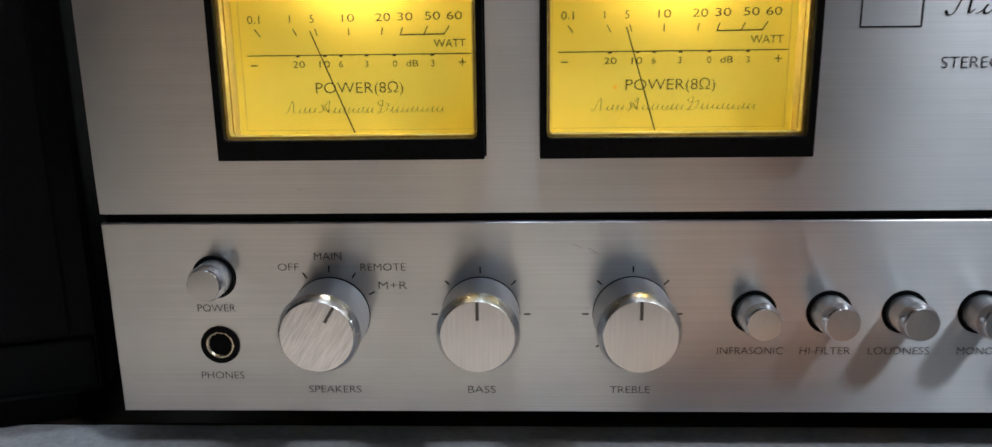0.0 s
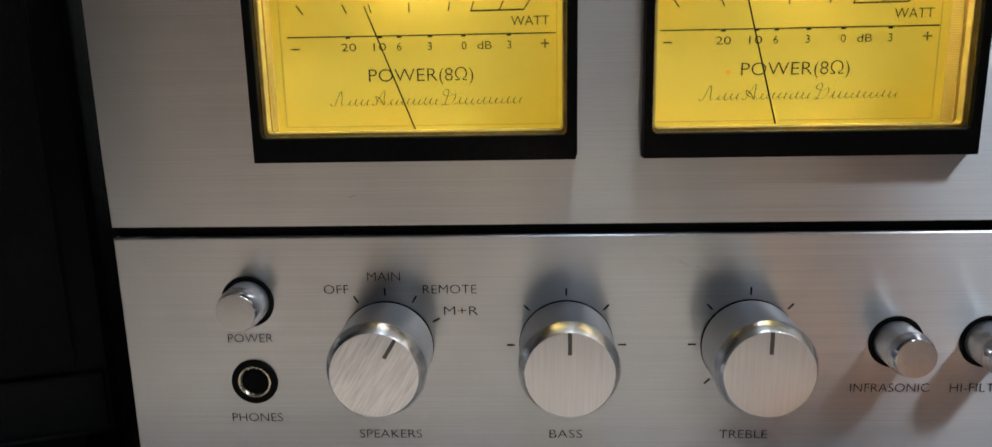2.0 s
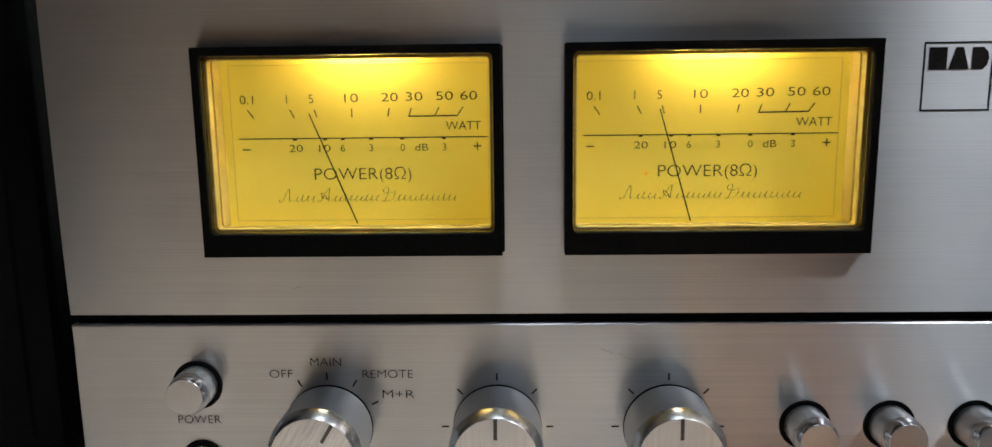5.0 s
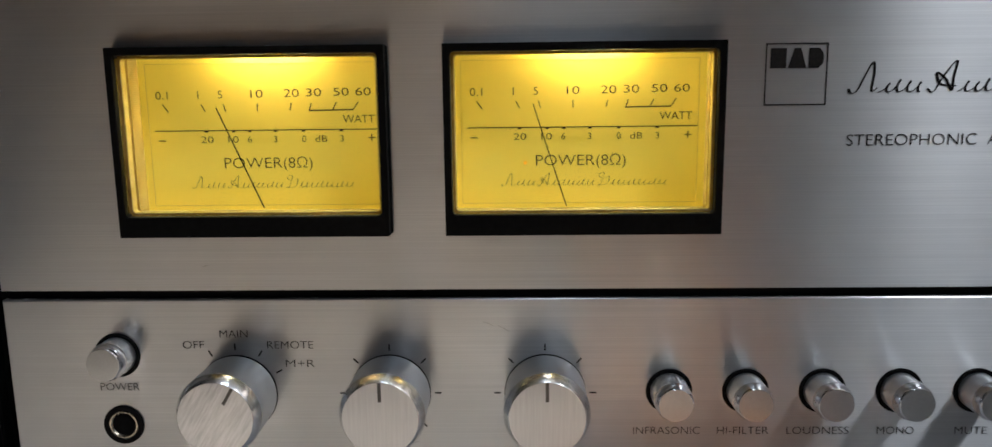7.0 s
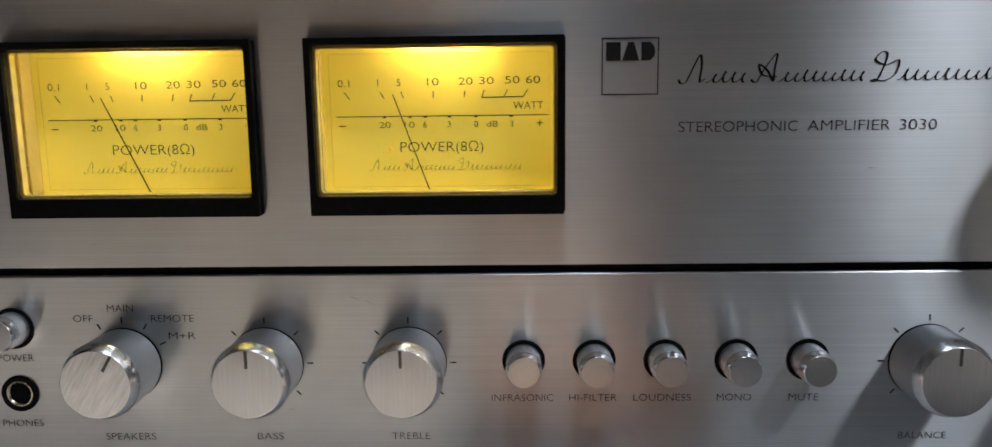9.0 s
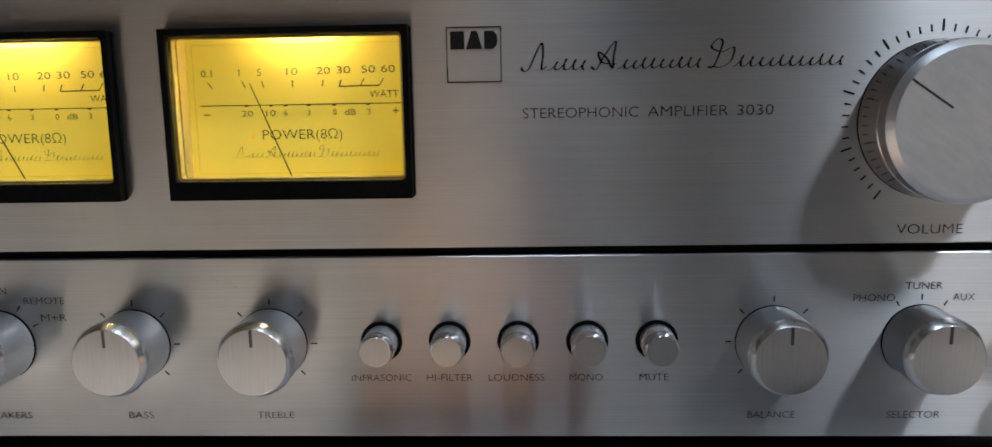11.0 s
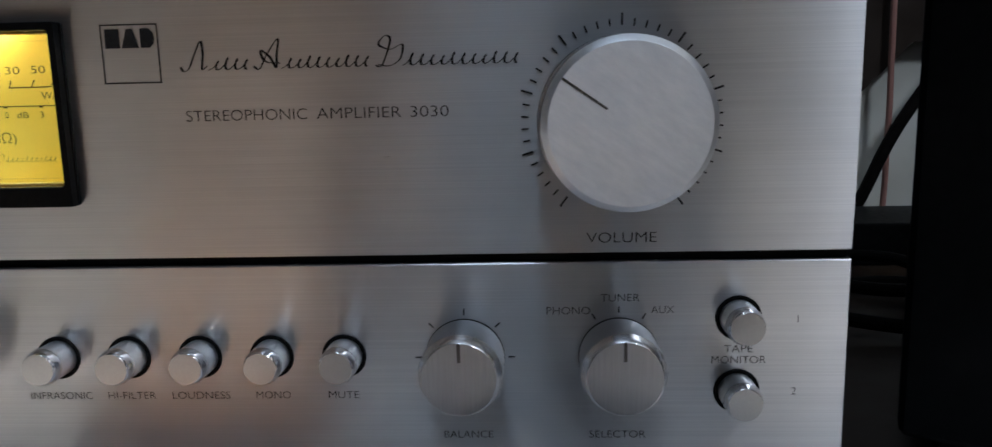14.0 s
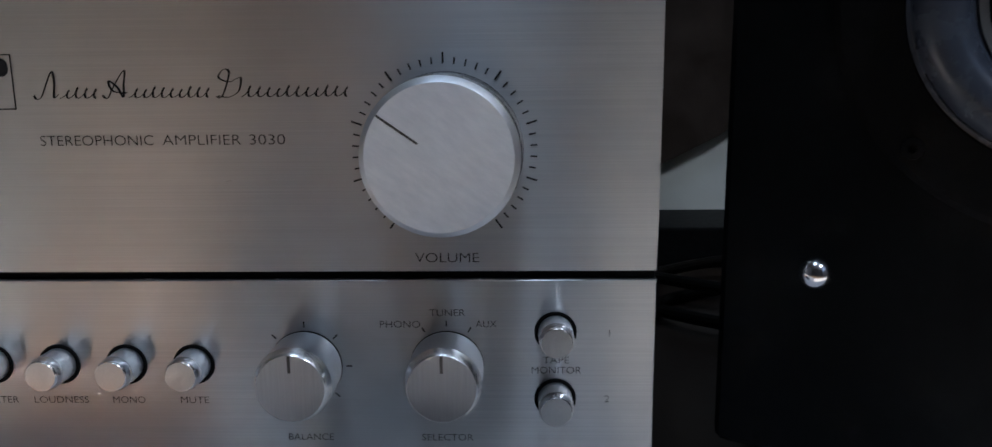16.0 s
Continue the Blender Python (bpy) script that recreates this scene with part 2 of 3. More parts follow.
def stroke(points, width, y, bm=None, pen=None):
    """A flat printed stroke in the plane y, with a slight thickness. pen: angle of a broad nib."""
    bm = bm or bmesh.new()
    prev = None
    for i, (x, z) in enumerate(points):
        x0, z0 = points[max(i - 1, 0)]
        x1, z1 = points[min(i + 1, len(points) - 1)]
        dx, dz = x1 - x0, z1 - z0
        n = math.hypot(dx, dz) or 1.0
        w = width / 2
        if pen is not None:
            w *= 0.35 + 0.95 * abs(math.sin(math.atan2(dz, dx) - pen)) ** 2
        a = bm.verts.new((x - dz / n * w, y, z + dx / n * w))
        b = bm.verts.new((x + dz / n * w, y, z - dx / n * w))
        if prev:
            bm.faces.new((prev[0], prev[1], b, a))
        prev = (a, b)
    return bm


def bar(x0, z0, x1, z1, width, y, bm=None):
    """A straight printed mark with a little body, from (x0, z0) to (x1, z1)."""
    bm = bm or bmesh.new()
    dx, dz = x1 - x0, z1 - z0
    n = math.hypot(dx, dz)
    px, pz = -dz / n * width / 2, dx / n * width / 2
    base = [(x0 + px, z0 + pz), (x1 + px, z1 + pz), (x1 - px, z1 - pz), (x0 - px, z0 - pz)]
    front = [bm.verts.new((x, y, z)) for x, z in base]
    back = [bm.verts.new((x, y + 0.00012, z)) for x, z in base]
    bm.faces.new(front)
    bm.faces.new(back)
    for k in range(4):
        j = (k + 1) % 4
        bm.faces.new((front[k], front[j], back[j], back[k]))
    return bm


def lettering(body, x0, x1, zc, height, y, mat, parent, label="", thin=-0.013, name="lettering"):
    """Printed words between x0 and x1, capitals of that height round zc, on the plane y."""
    cu = bpy.data.curves.new("type", "FONT")
    cu.body, cu.size, cu.offset, cu.resolution_u = body, 1.0, thin, 4
    tmp = bpy.data.objects.new("type", cu)
    scene.collection.objects.link(tmp)
    bpy.context.view_layer.update()
    me = bpy.data.meshes.new_from_object(tmp.evaluated_get(bpy.context.evaluated_depsgraph_get()))
    bpy.data.objects.remove(tmp)
    me.name = name
    cap = 0.72
    xs = [v.co.x for v in me.vertices]
    lo, hi = min(xs), max(xs)
    if len(body) == 1:
        half, xc = (hi - lo) / cap * height / 2, (x0 + x1) / 2
        x0, x1 = xc - half, xc + half
    for v in me.vertices:
        v.co = Vector((x0 + (v.co.x - lo) / (hi - lo) * (x1 - x0), y, zc + (v.co.y / cap - 0.5) * height))
    me.materials.clear()
    me.materials.append(mat)
    ob = new(name, me)
    ob.parent = parent
    if label:
        ob["label"] = label
    return ob


def flourish(x0, x1, base, xh, cap, y, width, mat, parent, label):
    """A line of slanted pen flourishes: three capital loops, each followed by a run of small waves."""
    bm = bmesh.new()
    span = x1 - x0
    for a, b, n in ((0.0, 0.20, 4), (0.22, 0.56, 9), (0.58, 1.0, 11)):
        wx0, wx1 = x0 + a * span, x0 + b * span
        cw = cap * 0.95
        pts = []
        loop = [(0.0, 0.12), (0.10, -0.02), (0.30, 0.06), (0.55, 0.55), (0.80, 0.98), (0.86, 0.60), (0.80, 0.05), (1.0, 0.15)]
        if n == 11:
            loop = [(0.05, 0.02), (0.30, 0.04), (0.62, 0.85), (0.42, 1.0), (0.20, 0.72), (0.60, 0.55), (1.05, 0.70), (0.95, 0.22), (0.55, 0.0), (0.15, 0.05)]
        if n == 9:
            loop = [(0.0, 0.10), (0.22, 0.0), (0.50, 0.45), (0.95, 1.0), (0.88, 0.45), (0.84, 0.03), (0.62, 0.40), (0.30, 0.62), (0.45, 0.25), (1.0, 0.18)]
        for q in smooth_line([(wx0 + u * cw, 0, base + v * cap) for u, v in loop], 8):
            pts.append((q.x, q.z))
        stroke(pts, width, y, bm, radians(20))
        pts = []
        sx0 = wx0 + cw * 1.02
        for k in range(n * 10 + 1):
            u = k / 10.0
            h = 0.5 - 0.5 * math.cos(2 * math.pi * u)
            k0 = int(u)
            tall = 0.85 + 0.3 * ((k0 * 7 + n) % 4) / 3
            x = sx0 + (wx1 - sx0) * u / n + 0.60 * xh * h + 0.22 * xh * math.sin(2 * math.pi * u)
            pts.append((x, base + xh * h * tall))
        stroke(pts, width, y, bm, radians(20))
    return part("flourish", bm, mat, parent, label)


MM = 0.001

# ---- shelf, walls and room ----
room_tags = dict(kind="structure")
FZ, CZ = -0.45, 1.98
# behind the grey front the top's shade is put into a dark brown
tagged(part("shelf", box(-1.3, 1.7, 0.020, 0.40, -0.03, 0.0), BROWN), "back of the cabinet top, coloured dark brown for the shade there", "shelf", **room_tags)
tagged(part("shelf_edge", box(-1.3, 1.7, -0.178, 0.0198, -0.03, 0.0, 0.002), SHELF), "grey mottled front part of the cabinet top", "shelf edge", **room_tags)
tagged(part("cabinet_front", box(-1.3, 1.7, -0.168, 0.40, FZ, -0.03), BROWN), "dark brown low cabinet under the shelf", "cabinet", **room_tags)
tagged(part("wall_back", box(-1.5, 1.9, 0.405, 0.50, FZ, CZ), WALL), "pale grey-green painted wall behind the amplifier", "wall", **room_tags)
# unseen front wall kept dark to darken the upper panel's reflection
tagged(part("wall_front", box(-1.5, 1.9, -2.6, -2.5, FZ, CZ), DARK_WALL), "unseen front room wall, charcoal so the panel mirrors dark", "wall", **room_tags)
tagged(part("wall_left", box(-1.6, -1.5, -2.6, 0.5, FZ, CZ), ROOM), "grey painted side wall", "wall", **room_tags)
bm = box(1.9, 2.0, -2.6, 0.5, FZ, 1.04)
box(1.9, 2.0, -2.6, 0.5, 1.74, CZ, bm=bm)
box(1.9, 2.0, -2.6, -2.45, 1.04, 1.74, bm=bm)
box(1.9, 2.0, -0.035, 0.5, 1.04, 1.74, bm=bm)
tagged(part("wall_right", bm, ROOM), "grey painted side wall with an opening for the added window", "wall", **room_tags)
tagged(part("floor", box(-1.6, 2.0, -2.6, 0.5, FZ - 0.1, FZ), FLOOR), "brown wooden room floor", "floor", **room_tags)
bm = box(-1.6, 1.22, -2.6, 0.5, CZ, CZ + 0.1)
box(1.58, 2.0, -2.6, 0.5, CZ, CZ + 0.1, bm=bm)
box(1.22, 1.58, -2.6, -1.23, CZ, CZ + 0.1, bm=bm)
box(1.22, 1.58, -0.87, 0.5, CZ, CZ + 0.1, bm=bm)
tagged(part("ceiling", bm, CEILING), "off-white ceiling with an opening added for the key light", "ceiling", **room_tags)
# the board's sloped left part stands for the diagonal shade on the wall
bm = bmesh.new()
rim = [bm.verts.new((x, 0.3935, z)) for x, z in ((1.30, 0.145), (1.30, 0.60), (0.40, 0.60), (0.40, 0.012), (0.49, 0.060), (0.533, 0.082), (0.572, 0.109), (0.608, 0.145))]
slab = bmesh.ops.extrude_face_region(bm, geom=[bm.faces.new(rim)])["geom"]
bmesh.ops.translate(bm, verts=[v for v in slab if isinstance(v, bmesh.types.BMVert)], vec=(0, 0.011, 0))
tagged(part("backboard", bm, BROWN), "dark brown veneered board on the wall, its sloped part standing for shade", "board", **room_tags)
tagged(part("ledge", box(0.4255, 1.20, 0.300, 0.372, 0.0, 0.028, 0.002), BLACK_METAL), "low black painted ledge on the cabinet", "ledge", **room_tags)

# ---- amplifier ----
amp = tagged(group_at("amplifier", pose(0, 0, 0)), "vintage silver stereo amplifier with two glowing yellow power meters", "amplifier")
AX0, AX1 = 1.2 * MM, 419.6 * MM
PZ0, PZ1, PZ2, PZ3 = 14.4 * MM, 73.2 * MM, 75.9 * MM, 166 * MM
M1, M2 = 76.0 * MM, 165.1 * MM          # middles of the two meters
BZ0, BZ1 = 91.8 * MM, 142.7 * MM
HALF = 36.95 * MM
Y_INK = -0.14 * MM


def panel(name, xs, zs, holes, label):
    """A sheet 4 mm thick with rectangular openings, its rim slightly bevelled."""
    bm = bmesh.new()
    grid = [[bm.verts.new((x, 0, z)) for z in zs] for x in xs]
    for i in range(len(xs) - 1):
        for j in range(len(zs) - 1):
            if (i, j) not in holes:
                bm.faces.new((grid[i][j], grid[i + 1][j], grid[i + 1][j + 1], grid[i][j + 1]))
    faces = list(bm.faces)
    made = bmesh.ops.extrude_face_region(bm, geom=faces)["geom"]
    for v in made:
        if isinstance(v, bmesh.types.BMVert):
            v.co.y = 0.004
    rim = [e for e in bm.edges if all(v.co.y == 0 for v in e.verts) and (
        all(abs(v.co.x - xs[0]) < 1e-7 for v in e.verts) or all(abs(v.co.x - xs[-1]) < 1e-7 for v in e.verts)
        or all(abs(v.co.z - zs[0]) < 1e-7 for v in e.verts) or all(abs(v.co.z - zs[-1]) < 1e-7 for v in e.verts))]
    bmesh.ops.bevel(bm, geom=rim, offset=0.00035, segments=1, affect="EDGES")
    return part(name, bm, PANEL, amp, label)


OPEN = 1.0 * MM
upper = panel("upper_panel", (AX0, M1 - HALF + OPEN, M1 + HALF - OPEN, M2 - HALF + OPEN, M2 + HALF - OPEN, AX1), (PZ2, BZ0 + OPEN, BZ1 - OPEN, PZ3), {(1, 1), (3, 1)}, "horizontally brushed aluminium meter panel")
lower = panel("lower_panel", (AX0, AX1), (PZ0, PZ1), set(), "horizontally brushed aluminium control panel")
part("groove", box(AX0 + 0.5 * MM, AX1 - 0.5 * MM, 2.4 * MM, 3.6 * MM, PZ1 - 0.001, PZ2 + 0.001), GAP, amp, "black recessed groove between the panels")
part("casing", box(8 * MM, 412 * MM, 26 * MM, 285 * MM, 16 * MM, 164 * MM, 0.0015), BLACK_METAL, amp, "black painted steel casing")
part("chassis", box(5 * MM, 415 * MM, 24.5 * MM, 25.8 * MM, 13.5 * MM, 165 * MM), BLACK_METAL, amp)
for fx in (40, 380):
    for fy in (60, 250):
        bm = lathe([(0, 0), (11 * MM, 0), (12.5 * MM, 14 * MM), (0, 14 * MM)], 28)
        bmesh.ops.rotate(bm, verts=bm.verts, matrix=Matrix.Rotation(radians(90), 3, "X"))
        bmesh.ops.translate(bm, verts=bm.verts, vec=(fx * MM, fy * MM, 0.0))
        part("foot", bm, BLACK, amp, smooth=True)


def rounded_loop(x0, x1, z0, z1, r, n=6):
    """Points (x, z) round a rectangle with rounded corners, anticlockwise from the upper right."""
    out = []
    for cx, cz, a0 in ((x1 - r, z1 - r, 0), (x0 + r, z1 - r, 90), (x0 + r, z0 + r, 180), (x1 - r, z0 + r, 270)):
        for k in range(n):
            a = radians(a0 + 90 * k / (n - 1))
            out.append((cx + r * math.cos(a), cz + r * math.sin(a)))
    return out


def rounded_ring(outer, inner, y0, y1, lip=0.0):
    """A frame between two loops of the same count, from y0 (front) to y1; lip: how far the inner front edge is broken."""
    bm = bmesh.new()
    count = len(outer)
    mid = [(sum(x for x, z in inner) / count, sum(z for x, z in inner) / count)] * count
    wide = [(x + math.copysign(lip, x - c[0]), z + math.copysign(lip, z - c[1])) for (x, z), c in zip(inner, mid)]
    loops = [[bm.verts.new((x, y, z)) for x, z in ring] for ring, y in ((outer, y1), (outer, y0), (wide, y0), (inner, y0 + lip), (inner, y1))]
    for a, b in zip(loops, loops[1:] + loops[:1]):
        for k in range(count):
            j = (k + 1) % count
            bm.faces.new((a[k], a[j], b[j], b[k]))
    return bm


def dial_bits(meter):
    """Print on the dial, in the meter's own space: x from its middle, z as in the amplifier."""
    y = 11.2 * MM
    for word, x, w, z, h in (("0.1", -28.9, 3.5, 130, 2.3), ("1", -18.5, 0.9, 130.1, 2.3), ("5", -12.2, 2.0, 130.1, 2.3), ("10", -1.8, 3.5, 130.2, 2.3), ("20", 8.1, 4.2, 130.3, 2.3),
                             ("30", 14.4, 4.3, 130.4, 2.3), ("50", 22.2, 4.3, 130.5, 2.3), ("60", 28.4, 4.3, 130.5, 2.3), ("WATT", 26.9, 9.0, 122.9, 2.3),
                             ("20", -16.7, 3.5, 117.4, 1.9), ("10", -9.2, 3.0, 117.4, 1.9), ("6", -4.5, 1.6, 117.4, 1.9), ("3", 2.9, 1.6, 117.4, 1.9), ("0", 11.1, 1.7, 117.4, 1.9),
                             ("dB", 16.0, 3.4, 117.4, 1.9), ("3", 21.9, 1.7, 117.4, 1.9)):
        lettering(word, (x - w / 2) * MM, (x + w / 2) * MM, z * MM, h * MM, y, DIAL_INK, meter, thin=-0.009)
    part("minus_sign", bar(-30.7 * MM, 117.1 * MM, -28.7 * MM, 117.1 * MM, 0.28 * MM, y), DIAL_INK, meter)
    bm = bar(29.4 * MM, 117.5 * MM, 31.4 * MM, 117.5 * MM, 0.28 * MM, y)
    bar(30.4 * MM, 116.5 * MM, 30.4 * MM, 118.5 * MM, 0.28 * MM, y - 0.00002, bm)
    part("plus_sign", bm, DIAL_INK, meter)
    lettering("POWER", -12.2 * MM, 4.4 * MM, 110.7 * MM, 3.2 * MM, y, DIAL_INK, meter, thin=-0.014)
    lettering("(8\u03a9)", 4.9 * MM, 13.1 * MM, 110.7 * MM, 3.2 * MM, y, DIAL_INK, meter, thin=-0.014)
    for x0, z0, x1, z1 in ((-28.8, 127.3, -27.3, 125.2), (-17.8, 127.3, -16.8, 125.3), (-11.5, 127.3, -10.9, 125.3), (-1.8, 127.4, -1.8, 125.3), (7.9, 127.4, 7.5, 125.4), (13.6, 127.4, 12.9, 125.3), (20.7, 127.5, 19.6, 125.4), (26.9, 127.6, 25.4, 125.4)):
        part("scale_mark", bar(x0 * MM, z0 * MM, x1 * MM, z1 * MM, 0.26 * MM, y), DIAL_INK, meter)
    part("scale_bracket", bar(12.8 * MM, 125.3 * MM, 25.5 * MM, 125.4 * MM, 0.34 * MM, y), DIAL_INK, meter)
    part("scale_line", bar(-31.5 * MM, 119.9 * MM, 33.0 * MM, 119.9 * MM, 0.26 * MM, y), DIAL_INK, meter)
    for x in (-16.8, -9.0, -4.4, 3.0, 11.0, 21.8):
        part("scale_mark", bar((x - 0.5) * MM, 119.65 * MM, (x + 0.5) * MM, 119.65 * MM, 0.5 * MM, y - 0.00005), DIAL_INK, meter)
    flourish(-22.0 * MM, 24.5 * MM, 103.4 * MM, 1.5 * MM, 3.6 * MM, y, 0.14 * MM, DIAL_INK, meter, "dark pen-flourish maker's mark")
    bm = bmesh.new()
    for x0, z0, x1, z1 in ((-33.2, 98.4, 33.2, 98.4), (-33.2, 138.6, 33.2, 138.6), (-33.2, 98.4, -33.2, 138.6), (33.2, 98.4, 33.2, 138.6)):
        bar(x0 * MM, z0 * MM, x1 * MM, z1 * MM, 0.10 * MM, y + 0.0001, bm)
    part("dial_border", bm, CREAM, meter)


def needle_rod(x0, y0, z0, x1, y1, z1, half):
    """A thin straight rod of square section that leans forward from its foot to its tip."""
    bm = bmesh.new()
    rings = [[bm.verts.new((x + a * w, y + b * w, z)) for a, b in ((-1, -1), (1, -1), (1, 1), (-1, 1))] for x, y, z, w in ((x0, y0, z0, half), (x1, y1, z1, half * 0.8))]
    bm.faces.new(rings[0])
    bm.faces.new(rings[1])
    for k in range(4):
        j = (k + 1) % 4
        bm.faces.new((rings[0][k], rings[0][j], rings[1][j], rings[1][k]))
    return bm


def power_meter(middle, tip, run, spot):
    meter = group_at("power_meter", pose(middle, 0, 0), amp)
    meter["label"] = "backlit yellow power meter in a black frame"
    wx0, wx1, wz0, wz1 = -35.0 * MM, 35.0 * MM, 97.4 * MM, 140.7 * MM
    bm = rounded_ring(rounded_loop(-HALF, HALF, BZ0, BZ1, 0.25 * MM), rounded_loop(wx0, wx1, wz0, wz1, 1.3 * MM), -4.0 * MM, 0.5 * MM, 0.2 * MM)
    part("bezel", bm, BLACK, meter, "black plastic frame with a deep lower lip")
    part("flange", box(wx1, HALF + 0.5 * MM, -1.4 * MM, -0.1 * MM, BZ0 + 0.4 * MM, BZ1 - 0.3 * MM, 0.0003), BLACK, meter)
    bm = bmesh.new()
    iw = 36.0 * MM
    for x0, x1, z0, z1 in ((-iw - 0.001, -iw + 0.0007, 96 * MM, 141.9 * MM), (iw - 0.0007, iw + 0.001, 96 * MM, 141.9 * MM), (-iw, iw, 95.5 * MM, 97.0 * MM), (-iw, iw, 144.6 * MM, 145.4 * MM)):
        box(x0, x1, 4.2 * MM if z0 > 0.143 else 0.6 * MM, 12 * MM, z0, z1, 0.0, bm)
    part("inner_wall", bm, CREAM, meter, "yellow inner wall of the meter box")
    for side in (-1, 1):
        bm = bmesh.new()
        for k in range(78):
            z = (98.0 + 0.55 * k) * MM
            x = side * 35.2 * MM
            box(x - 0.18 * MM, x + 0.18 * MM, 5.2 * MM, 10.6 * MM, z, z + 0.30 * MM, bm=bm)
        part("serration", bm, RIDGED, meter, "finely ridged yellow strip")
    part("dial", box(-iw, iw, 11.5 * MM, 12.5 * MM, 96.6 * MM, 145 * MM), DIAL, meter, "backlit yellow dial")
    dial_bits(meter)
    lamp = lathe([(0, -11 * MM), (0.9 * MM, -11 * MM), (0.9 * MM, 11 * MM), (0, 11 * MM)], 16)
    bmesh.ops.rotate(lamp, verts=lamp.verts, matrix=Matrix.Rotation(radians(90), 3, "Z"))
    bmesh.ops.translate(lamp, verts=lamp.verts, vec=(2.0 * MM, 10.0 * MM, 142.1 * MM))
    part("bulb", lamp, BULB, meter, "lit tubular bulb")
    e = 0.05 * MM
    bm = rounded_ring(rounded_loop(wx0 + e, wx1 - e, wz0 + e, wz1 - e, 1.3 * MM), rounded_loop(wx0 + 0.75 * MM, wx1 - 0.75 * MM, wz0 + 0.75 * MM, wz1 - 0.75 * MM, 1.0 * MM), -0.9 * MM, 3.4 * MM, 0.1 * MM)
    part("window_edge", bm, EDGE, meter, "moulded pale yellow window edge")
    # highlight of the acrylic edge, built as a thin pale ring
    bm = rounded_ring(rounded_loop(wx0 + 0.76 * MM, wx1 - 0.76 * MM, wz0 + 0.76 * MM, wz1 - 0.76 * MM, 1.0 * MM), rounded_loop(wx0 + 0.98 * MM, wx1 - 0.98 * MM, wz0 + 0.98 * MM, wz1 - 0.98 * MM, 0.9 * MM), -0.8 * MM, 1.6 * MM, 0.05 * MM)
    part("edge_highlight", bm, EDGE_HIGHLIGHT, meter, "pale ring standing for the highlight along the window edge")
    part("needle", needle_rod((tip + run) * MM, 10.8 * MM, 97.6 * MM, tip * MM, 4.6 * MM, 126.6 * MM, 0.16 * MM), INK, meter, "thin dark needle")
    bm = box(wx0 + 0.1 * MM, wx1 - 0.1 * MM, -2.8 * MM, -1.2 * MM, wz0 + 0.1 * MM, wz1 - 0.1 * MM, 0.0005)
    pane = part("window", bm, CLEAR, meter, "clear acrylic window")
    pane.visible_shadow = False
    bm = bmesh.new()
    rnd = random.Random(5 if spot else 11)
    for k in range(46):
        x, z = rnd.uniform(-32, 33), rnd.uniform(99, 138)
        r = rnd.uniform(0.04, 0.13)
        a = rnd.uniform(0, 3.1)
        bar((x - r * math.cos(a)) * MM, (z - r * math.sin(a)) * MM, (x + r * math.cos(a)) * MM, (z + r * math.sin(a)) * MM, rnd.uniform(0.05, 0.12) * MM, -0.95 * MM, bm)
    tagged(part("dust", bm, DUST, meter, "pale dust specks behind the window"), kind="stuff")
    if spot:
        part("spot", lathe([(0.55 * MM, 0), (0.5 * MM, -0.1 * MM), (0, -0.15 * MM)], 14, centre=(-15.2 * MM, 11.2 * MM, 110.0 * MM)), AMBER, meter, "small amber paint spot")
    return meter


power_meter(M1, -11.2, 9.8, False)
power_meter(M2, -13.1, 9.5, True)


def knob(name, x, z, r, length, chamfer, face, angle, slot, label, flare=-0.0001, skin=None, line=0.0):
    """A turned knob with a polished chamfer, a brushed face and a dark slot as pointer."""
    k = group_at(name, pose(x * MM, 0, z * MM), amp)
    k["label"] = label
    part("shadow_gap", lathe([(r + 0.12 * MM, -0.02 * MM), (r + 0.10 * MM, -0.25 * MM), (r - 1 * MM, -0.28 * MM)]), BLACK, k, "black ring behind the knob", True)
    part("side", lathe([(r - 0.6 * MM, -0.3 * MM), (r, -0.9 * MM), (r, -2.2 * MM), (r - 0.05 * MM, -2.4 * MM), (r + flare, -length + chamfer[1])], 72), skin or TURNED, k, "finely turned aluminium side", True)
    if line:
        lr = r + flare * line / length
        part("turned_line", lathe([(lr - 0.1 * MM, -line + 0.25 * MM), (lr + 0.12 * MM, -line), (lr - 0.1 * MM, -line - 0.25 * MM)], 72), POLISHED, k, "raised polished line round the knob", True)
    rr = r + flare
    part("rim", lathe([(rr, -length + chamfer[1]), (rr - chamfer[0], -length + 0.12 * MM), (rr - chamfer[0] - 0.15 * MM, -length)], 72), SATIN if line else POLISHED, k, "polished chamfered rim", True)
    fr = rr - chamfer[0] - 0.15 * MM
    part("cap", lathe([(fr, -length), (fr * 0.5, -length - 0.03 * MM), (0, -length - 0.04 * MM)], 72), face, k, "brushed aluminium face", True)
    s, c = math.sin(radians(angle)), math.cos(radians(angle))
    part("pointer", bar(s * slot[0] * MM, c * slot[0] * MM, s * (fr - 0.05 * MM), c * (fr - 0.05 * MM), slot[1] * MM, -length - 0.10 * MM), SLOT, k, "dark pointer slot")
    return k


KZ = 45.5
